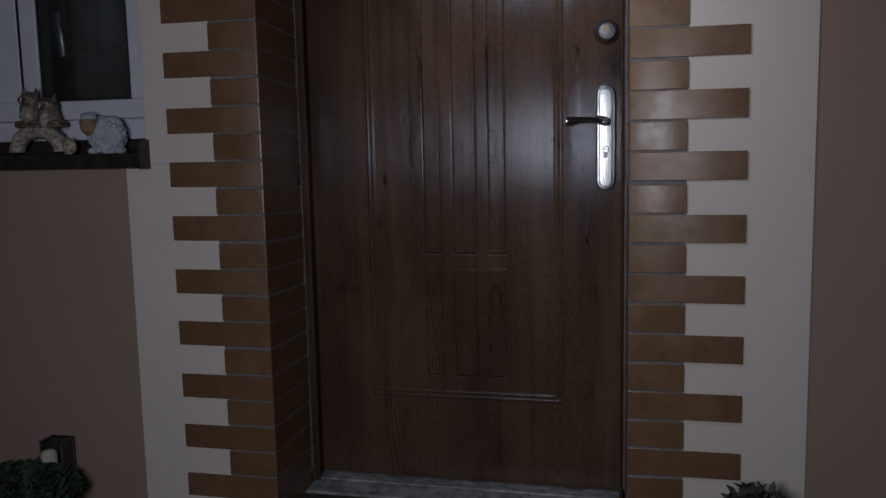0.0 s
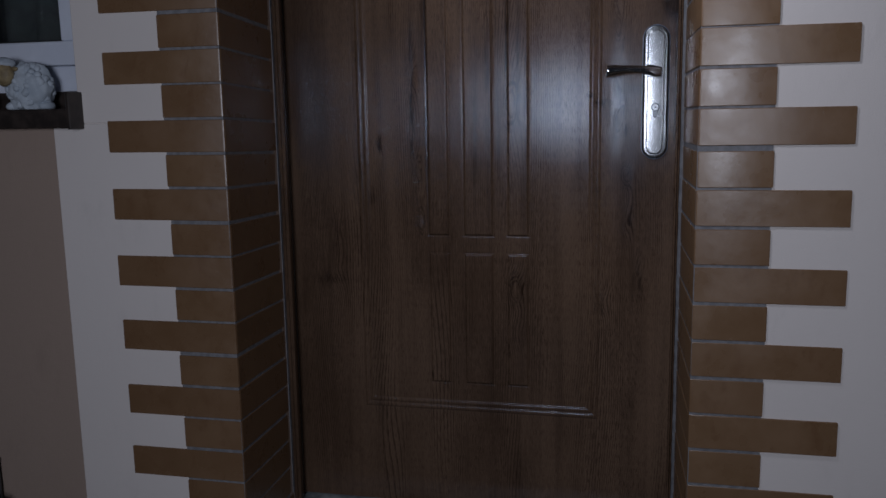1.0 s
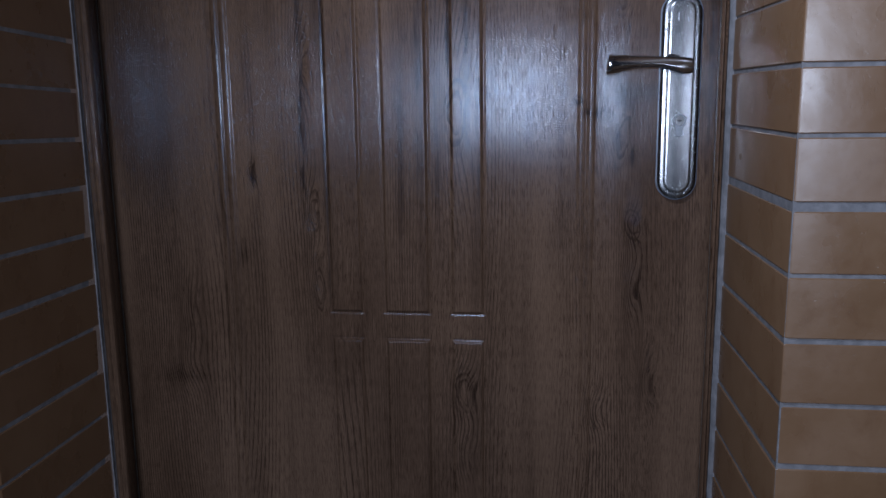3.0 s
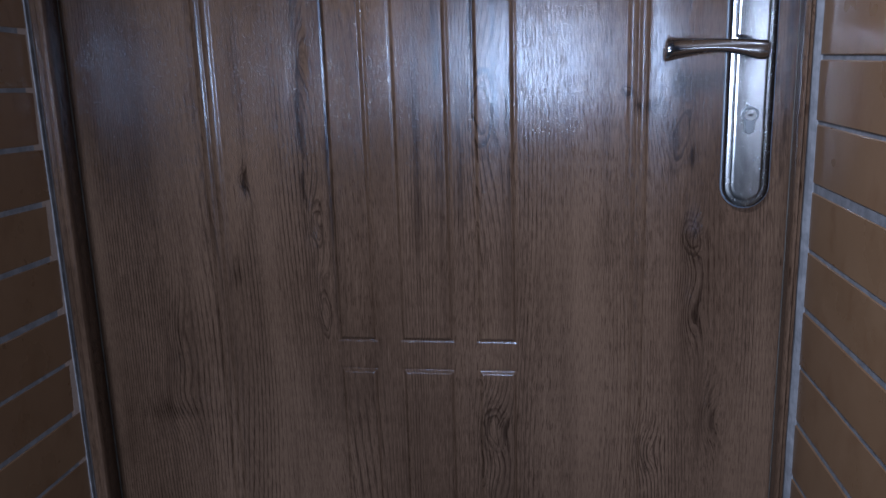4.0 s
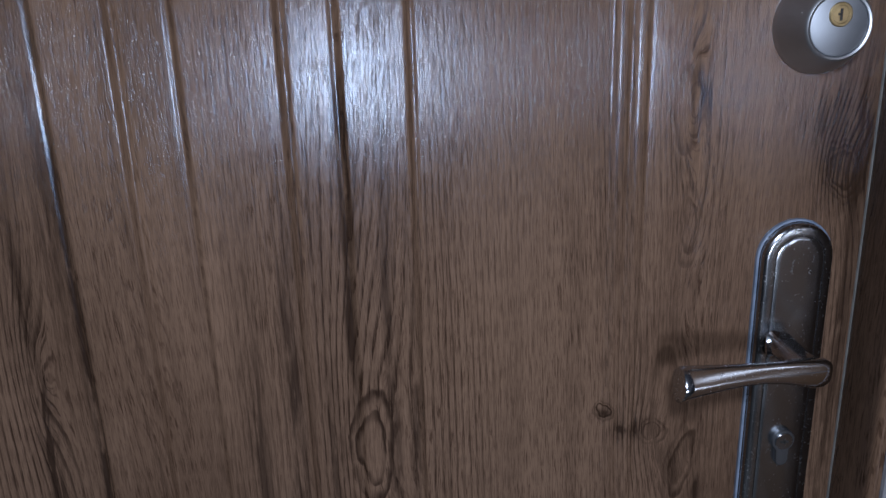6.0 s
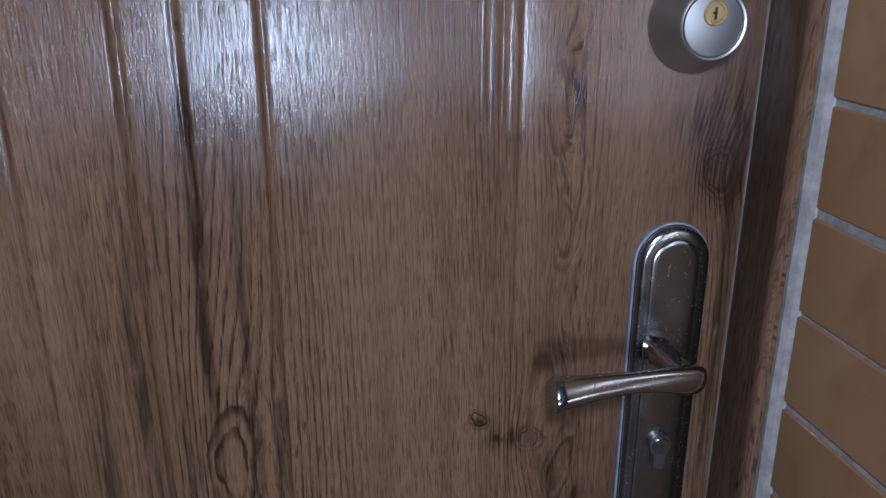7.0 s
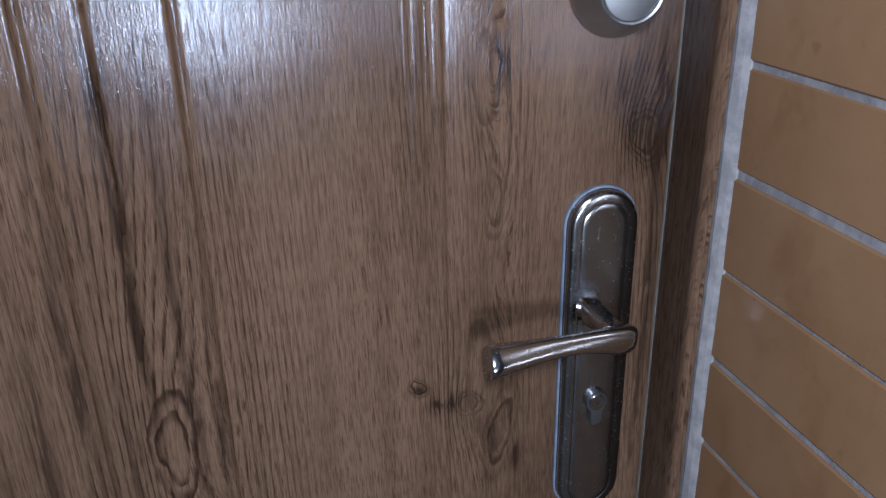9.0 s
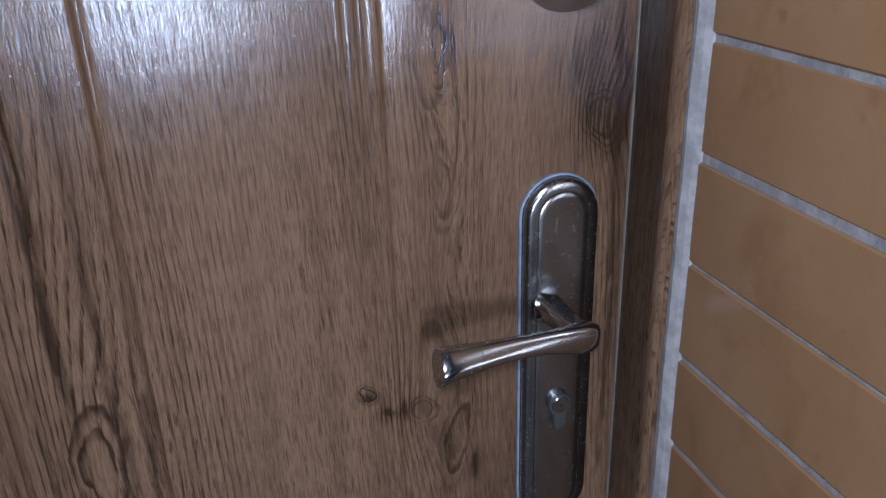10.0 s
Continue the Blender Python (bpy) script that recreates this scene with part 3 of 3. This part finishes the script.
# square neck that rises from the plate to the hub
neck = [(-0.0105, -0.0110, 1.0868, 0.0120), (-0.0105, -0.0126, 1.0868, 0.0115), (-0.0098, -0.0142, 1.0864, 0.0092), (-0.0075, -0.0240, 1.0842, 0.0084), (-0.0035, -0.0380, 1.0810, 0.0080), (0.0000, -0.0490, 1.0785, 0.0076)]
loft(bm, [section((x, y, z), (1, 0.2, 0), (0, 0.2, 1), r, r, 24, 0.55) for x, y, z, r in neck], cap_start=False)
# x, y, z, half depth, half height, twist
spine = [(0.0118, -0.0478, 1.0774, 0.0020, 0.0050, 0), (0.0106, -0.0480, 1.0776, 0.0056, 0.0090, 0), (0.0060, -0.0486, 1.0780, 0.0074, 0.0113, 0), (-0.0030, -0.0500, 1.0788, 0.0078, 0.0114, 4),
         (-0.0150, -0.0522, 1.0812, 0.0070, 0.0099, 10), (-0.0290, -0.0542, 1.0834, 0.0062, 0.0084, 16), (-0.0450, -0.0558, 1.0846, 0.0060, 0.0078, 22), (-0.0610, -0.0568, 1.0848, 0.0068, 0.0084, 28),
         (-0.0770, -0.0574, 1.0842, 0.0084, 0.0097, 33), (-0.0910, -0.0578, 1.0832, 0.0102, 0.0112, 37), (-0.1020, -0.0580, 1.0822, 0.0116, 0.0124, 40), (-0.1082, -0.0580, 1.0816, 0.0122, 0.0130, 41),
         (-0.1094, -0.0580, 1.0815, 0.0117, 0.0125, 41), (-0.1097, -0.0580, 1.0815, 0.0104, 0.0111, 41), (-0.1098, -0.0580, 1.0815, 0.0050, 0.0054, 41)]


def twisted(x, y, z, a, b, turn):
    c, t = math.cos(radians(turn)), math.sin(radians(turn))
    return section((x, y, z), (-0.12 * c, c, -t), (0.10 * c, t, c), a, b, 28, 0.74)


loft(bm, [twisted(*row) for row in spine])
part("lever", bm, M_LEVER, plate, "worn nickel lever that flares to its tip", smooth=True)
# deadbolt
BX, BZ = 0.0015, 1.3310
bm = bmesh.new()
loft(bm, [ring_y(BX, BZ, r, y, 48) for r, y in ((0.0352, 0.0), (0.0352, -0.003), (0.0342, -0.006), (0.0250, -0.0240), (0.0240, -0.0262), (0.0229, -0.0270), (0.0216, -0.0264), (0.0209, -0.0245))], cap_start=False, cap_end=False)
bolt = part("deadbolt", bm, M_STEEL, door, "satin steel deadbolt housing", smooth=True)
bm = bmesh.new()
loft(bm, [ring_y(BX, BZ, r, y, 48) for r, y in ((0.0212, -0.0225), (0.0207, -0.0255), (0.0200, -0.0260))], cap_start=False)
part("face_disc", bm, M_FACE, bolt, "pale grey steel face", smooth=True)
bm = bmesh.new()
loft(bm, [ring_y(BX, BZ + 0.0075, r, y, 28) for r, y in ((0.0084, -0.0255), (0.0084, -0.0268), (0.0078, -0.0273), (0.0062, -0.0273), (0.0058, -0.0269))], cap_start=False)
box(bm, BX - 0.0008, BX + 0.0008, -0.0276, -0.0267, BZ + 0.0035, BZ + 0.0115, index=1)
box(bm, BX - 0.0022, BX + 0.0008, -0.0276, -0.0267, BZ + 0.0070, BZ + 0.0084, index=1)
part("key_plug", bm, [M_BRASS, M_GAP], bolt, "brass key plug", smooth=True)
# black sheet added behind the leaf; its colour stands for the gap's shadow
bm = bmesh.new()
box(bm, RB_L - 0.03, RB_R + 0.03, 0.058, 0.066, 0.0, 2.2)
tagged(part("gap_shadow_sheet", bm, M_GAP), "black sheet added behind the door leaf for the gap's shadow", "door frame", kind="structure")

# ---- window ----
window = empty("window_1", label="white plastic double window with dark panes, closed", category="window", kind="structure")
WY = -0.275
bm = bmesh.new()
box(bm, WX0, WX1 - 0.0, WY, WY + 0.07, WZ0 + 0.016, WZ0 + 0.078, 0.003)
part("frame_rail", bm, M_PVC, window)
bm = bmesh.new()
box(bm, WX0, WX1, WY, WY + 0.07, WZ1 - 0.06, WZ1 - 0.002, 0.003)
part("frame_rail", bm, M_PVC, window)
for a, b in ((WX0, WX0 + 0.055), (WX1 - 0.05, WX1)):
    bm = bmesh.new()
    box(bm, a, b, WY, WY + 0.07, WZ0 + 0.078, WZ1 - 0.06, 0.003)
    part("frame_stile", bm, M_PVC, window)


def sash(x0, x1, z0, z1, stile=0.055):
    w = 0.055
    for r in ((x0, x1, z0, z0 + w), (x0, x1, z1 - w, z1), (x0, x0 + w, z0 + w, z1 - w), (x1 - stile, x1, z0 + w, z1 - w)):
        bm = bmesh.new()
        box(bm, r[0], r[1], WY - 0.012, WY + 0.045, r[2], r[3], 0.004, 2)
        part("sash_bar", bm, M_PVC, window)
    bm = bmesh.new()
    box(bm, x0 + w - 0.006, x1 - w + 0.006, WY + 0.012, WY + 0.017, z0 + w - 0.006, z1 - w + 0.006)
    pane = part("pane", bm, M_GLASS, window, "dark glass pane")
    pane.visible_shadow = False
    # seals run deep to blacken the bars' inner sides, fitted to the camera's view
    bm = bmesh.new()
    for r in ((x0 + w, x1 - w, z0 + w, z0 + w + 0.004), (x0 + w, x0 + w + 0.004, z0 + w, z1 - w), (x1 - w - 0.004, x1 - w, z0 + w, z1 - w)):
        box(bm, r[0], r[1], WY - 0.004, WY + 0.046, r[2], r[3])
    part("seal", bm, M_GAP, window, "black rubber glazing seal, deepened to darken the bar behind the glass")


sash(-1.694, -1.282, 1.1192, 2.13)
sash(-2.290, -1.702, 1.1192, 2.13, 0.10)
# black strip set flush where the sashes meet: the gap's shade as colour
bm = bmesh.new()
box(bm, -1.7018, -1.6942, WY - 0.0105, WY + 0.06, 1.122, 2.128)
part("sash_gap_strip", bm, M_GAP, window, "black strip standing for the shaded gap between the sashes")
bm = bmesh.new()
loft(bm, [section((-1.618 + 0.006 * math.sin(k * 0.7), WY + 0.075 - 0.012 * math.sin(k / 7 * math.pi), 1.315 + 0.019 * k), (1, 0, 0), (0, 1, 0), 0.011, 0.007, 12) for k in range(8)])
part("window_handle", bm, M_CYL, window, "pale metal inner handle", smooth=True)
# curtain inside
bm = bmesh.new()
loft(bm, [[(-2.35 + 0.02 * i, 0.14 + 0.018 * math.sin(i * 1.1) + 0.008 * math.sin(i * 2.7), z) for i in range(57)] for z in (1.0, 2.25)], False, False, closed=False)
cur = part("curtain", bm, M_CURTAIN, smooth=True)
cur.modifiers.new("thickness", "SOLIDIFY").thickness = 0.002
tagged(cur, "curtain inside the window, darkened to stand for the unlit room", "curtain")
bm = bmesh.new()
box(bm, WX0 - 0.03, -1.241, -0.406, -0.275, 1.003, 1.016, 0.003)
box(bm, WX0 - 0.03, -1.241, -0.409, -0.399, 0.976, 1.018, 0.003)
box(bm, WX0, -1.252, -0.283, -0.276, 1.014, 1.060, 0.002)
sill = part("window_sill", bm, M_SILL)
tagged(sill, "dark brown metal outer window sill", "window sill", kind="structure")
bm = bmesh.new()
box(bm, -1.247, -1.238, -0.412, -0.280, 0.973, 1.054, 0.002)
part("end_cap", bm, M_SILL, sill)


# ---- figurines on the sill ----
def owls():
    bm = bmesh.new()
    cx, cy, z = -1.585, -0.345, 1.018
    # arch
    loops = []
    for k in range(15):
        a = math.pi * k / 14
        c = (cx - 0.014 - 0.072 * math.cos(a), cy, z + 0.010 + 0.056 * math.sin(a))
        r = 0.020 + 0.003 * noise.noise(Vector((k * 0.8, 1.0, 2.0)))
        loops.append(section(c, (math.cos(a), 0, -math.sin(a)), (0, 1, 0), r, 0.024, 14))
    loft(bm, loops, index=2)
    box(bm, cx - 0.072, cx + 0.070, cy - 0.026, cy + 0.022, z + 0.072, z + 0.092, 0.008, 2, index=1)
    for s, dx, h in ((0, -0.032, 0.014), (1, 0.026, -0.002)):
        ox = cx + dx
        blob(bm, ox, cy, z + 0.100 + h, 0.032, 0.026, 0.036, 0, 3, 0.12, s * 3.0)
        blob(bm, ox, cy - 0.016, z + 0.094 + h, 0.021, 0.014, 0.024, 2, 2)
        blob(bm, ox, cy - 0.004, z + 0.130 + h, 0.030, 0.024, 0.022, 0, 3, 0.10, s + 7.0)
        for e in (-1, 1):
            blob(bm, ox + e * 0.012, cy - 0.024, z + 0.132 + h, 0.009, 0.005, 0.009, 2, 2)
            blob(bm, ox + e * 0.012, cy - 0.029, z + 0.132 + h, 0.0042, 0.003, 0.0042, 1, 1)
            bmesh.ops.create_cone(bm, segments=8, radius1=0.010, radius2=0.001, depth=0.022, cap_ends=True, matrix=pose(ox + e * 0.020, cy, z + 0.152 + h, 0, e * 14, 0))
        blob(bm, ox, cy - 0.028, z + 0.124 + h, 0.0035, 0.004, 0.006, 1, 1)
    blob(bm, cx + 0.092, cy - 0.012, z + 0.022, 0.020, 0.018, 0.024, 2, 2, 0.2)
    for v in bm.verts:
        v.co = Vector((cx - 0.010 + (v.co.x - cx) * 1.04, cy + (v.co.y - cy) * 1.04, z - 0.002 + (v.co.z - z) * 1.10))
    return tagged(part("owl_figurine", bm, [M_OWL, M_OWL_DARK, M_OWL_PALE], smooth=True), "pair of brown ceramic owls on an arch on the sill", "figurine")


def sheep():
    bm = bmesh.new()
    cx, cy, z = -1.388, -0.345, 1.016
    blob(bm, cx + 0.006, cy, z + 0.052, 0.056, 0.036, 0.058, 0, 4, 0.22, 2.0)
    for i in range(70):
        a, b = random.uniform(0, 6.28), random.uniform(-0.9, 1.2)
        blob(bm, cx + 0.006 + 0.051 * math.cos(a) * math.cos(b), cy + 0.032 * math.sin(a) * math.cos(b), z + 0.052 + 0.052 * math.sin(b), 0.0085, 0.008, 0.008, 0, 2, 0.2, i)
    for e in (-0.04, 0.045):
        blob(bm, cx + e, cy, z + 0.010, 0.016, 0.022, 0.012, 0, 2)
    blob(bm, cx - 0.030, cy - 0.036, z + 0.082, 0.023, 0.016, 0.028, 1, 3, 0.08, 5.0)
    blob(bm, cx - 0.030, cy - 0.030, z + 0.104, 0.024, 0.020, 0.014, 0, 2, 0.2, 1.0)
    for e in (-1, 1):
        blob(bm, cx - 0.030 + e * 0.023, cy - 0.030, z + 0.092, 0.009, 0.006, 0.006, 1, 1)
    return tagged(part("sheep_figurine", bm, [M_WOOL, M_TAN], smooth=True), "white woolly ceramic sheep with a tan face, on the sill", "figurine")


owls()
sheep()


# ---- planters at the foot of the wall ----
def planter(x, y, width, top, leaf, count, seed, label, spread):
    rng = random.Random(seed)
    ob = empty("potted_plant", label=label, category="potted plant")
    ob.location = (x, y, GROUND)
    bm = bmesh.new()
    n = 28
    rings = [(0.70, 0.0), (0.74, 0.004), (0.96, 0.80), (1.04, 0.82), (1.04, 1.0), (0.95, 1.0), (0.93, 0.86)]
    ph = top * 0.52
    loft(bm, [[(width / 2 * k * math.cos(2 * math.pi * i / n), width / 2 * k * math.sin(2 * math.pi * i / n), ph * h) for i in range(n)] for k, h in rings])
    part("pot", bm, M_POT, ob, smooth=True)
    bm = bmesh.new()
    for k in range(count):
        a, r = rng.uniform(0, 6.28), spread * math.sqrt(rng.random())
        h = ph * 0.9 + (top - ph * 0.9) * rng.random() ** 0.7 * (1 - 0.45 * (r / spread) ** 2)
        m = pose(r * math.cos(a), r * math.sin(a) * 0.7, h, rng.uniform(-70, 70), rng.uniform(-50, 50), rng.uniform(0, 360))
        s = rng.uniform(0.010, 0.019)
        pts = [(0, -s * 1.3, 0), (s * 0.55, -s * 0.4, s * 0.16), (s * 0.5, s * 0.5, s * 0.18), (0, s * 1.4, -s * 0.15), (-s * 0.5, s * 0.5, s * 0.18), (-s * 0.55, -s * 0.4, s * 0.16)]
        vs = [bm.verts.new(m @ Vector(p)) for p in pts]
        mid = bm.verts.new(m @ Vector((0, 0, -s * 0.1)))
        for i in range(6):
            bm.faces.new((vs[i], vs[(i + 1) % 6], mid))
    for k in range(14):
        a, r = rng.uniform(0, 6.28), spread * 0.8 * rng.random()
        end = Vector((r * math.cos(a), r * math.sin(a) * 0.7, top * rng.uniform(0.7, 0.92)))
        start = Vector((end.x * 0.3, end.y * 0.3, ph * 0.8))
        loft(bm, [section(start.lerp(end, t), (1, 0, 0), (0, 1, 0), 0.0025 - 0.0012 * t, 0.0025 - 0.0012 * t, 6) for t in (0, 0.5, 1)])
    crown = part("foliage", bm, leaf, ob)
    crown["kind"] = "stuff"
    return ob


planter(-1.60, -0.52, 0.24, 0.190, M_LEAF, 1200, 3, "wide dark green plant in a dark pot at the wall", 0.16)
planter(0.365, -0.50, 0.14, 0.265, M_LEAF_GREY, 480, 8, "low grey-green plant in a dark pot at the wall", 0.092)


def lantern():
    ob = empty("lantern", label="small dark open metal lantern with a pale candle, behind a plant", category="lantern")
    ob.location = (-1.581, -0.404, GROUND)
    bm = bmesh.new()
    box(bm, -0.038, 0.038, -0.072, 0.030, 0.0, 0.02, 0.003)
    part("base", bm, M_POT, ob)
    for a in (-0.033, 0.033):
        for b in (-0.025, 0.025):
            bm = bmesh.new()
            box(bm, a - 0.004, a + 0.004, b - 0.004, b + 0.004, 0.02, 0.218, 0.001)
            part("post", bm, M_ALU, ob)
    for wall_box in ((-0.029, 0.029, 0.020, 0.026), (-0.035, -0.031, -0.021, 0.021), (0.031, 0.035, -0.021, 0.021)):
        bm = bmesh.new()
        box(bm, *wall_box, 0.02, 0.218)
        part("side_panel", bm, M_POT, ob)
    for bar in ((-0.038, 0.038, 0.021, 0.030), (-0.038, -0.029, -0.030, 0.021), (0.029, 0.038, -0.030, 0.021)):
        bm = bmesh.new()
        box(bm, *bar, 0.216, 0.224, 0.0015)
        part("rim_bar", bm, M_CYL, ob, "worn metal rim")
    bm = bmesh.new()
    loft(bm, [[(0.008 + 0.023 * math.cos(2 * math.pi * i / 24), -0.048 + 0.023 * math.sin(2 * math.pi * i / 24), z) for i in range(24)] for z in (0.02, 0.195)])
    blob(bm, 0.008, -0.048, 0.195, 0.0225, 0.0225, 0.014, 0, 2)
    part("candle", bm, M_WAX, ob, "pale wax candle", smooth=True)
    return ob


lantern()

# ---- clinker tiles round the recess, one corner piece a course ----
COURSES = ((0.0742, 0.0686, 0.6912), (0.0745, 0.0688, 0.6885))   # pitch, height, a top edge; either side


def corner_tile(name, xe, xc, xb, sgn, yb, tall, drop=0.0):
    """A corner piece in plan: along the front, round the corner, into the recess."""
    bm = bmesh.new()
    slope = (xb - xc) / (-0.08 - TILE)
    xr = xc + slope * (yb - TILE)
    round_in = 0.005
    prof = [(xe, TILE), (xc + sgn * round_in, TILE), (xc + sgn * round_in * 0.3, TILE + round_in * 0.3), (xc, TILE + round_in), (xr, yb), (xr + sgn * 0.009, yb), (xc + sgn * 0.011, TILE + 0.011), (xe, TILE + 0.011)]
    e = 0.0013
    inner = [(xe - sgn * e, TILE + e), (xc + sgn * round_in, TILE + e), (xc + sgn * (round_in * 0.3 + e * 0.7), TILE + round_in * 0.3 + e * 0.7), (xc + sgn * e, TILE + round_in), (xr + sgn * e, yb - e), (xr + sgn * 0.009, yb - e), (xc + sgn * 0.011, TILE + 0.011), (xe - sgn * e, TILE + 0.011)]
    h = tall / 2
    loft(bm, [[(x, y, -h) for x, y in inner], [(x, y, -h + e) for x, y in prof], [(x, y, h - e) for x, y in prof], [(x, y, h) for x, y in inner]])
    for v in bm.verts:
        v.co.z -= drop * max(0.0, (v.co.y - TILE - 0.02) / (yb - TILE))      # tilts the courses down at the back to fit the camera's view
    bmesh.ops.recalc_face_normals(bm, faces=bm.faces)
    me = bpy.data.meshes.new(name)
    bm.to_mesh(me)
    bm.free()
    me.materials.append(M_TILE)
    for p in me.polygons:
        p.use_smooth = True
    me.set_sharp_from_angle(angle=radians(25))
    return me


MESHES = {(0, 0): corner_tile("tile", 0.342, RIGHT, RB_R, 1, -0.074, COURSES[0][1]), (0, 1): corner_tile("tile", 0.205, RIGHT, RB_R, 1, -0.074, COURSES[0][1]),
          (1, 0): corner_tile("tile", -1.178, LEFT, RB_L, -1, -0.073, COURSES[1][1], 0.011), (1, 1): corner_tile("tile", -1.041, LEFT, RB_L, -1, -0.073, COURSES[1][1], 0.011)}
UNEVEN = {4: 0.0035, 5: 0.0025, 6: 0.0020}      # courses raised so their joints fit the camera's view
rng = random.Random(11)
for side in (0, 1):
    pitch, tall, level = COURSES[side]
    for k in range(-10, 20):
        top = level + k * pitch + (UNEVEN.get(k, 0.0) if side == 0 else 0.0)
        if top - tall < -0.08 or top > TOP:
            continue
        ob = new("tile", MESHES[side, k % 2])
        ob.parent = wall
        ob.matrix_local = pose(rng.uniform(-0.0005, 0.0005), rng.uniform(-0.0006, 0.0006), top - tall / 2 + rng.uniform(-0.0008, 0.0008), 0, rng.uniform(-0.15, 0.15), 0)
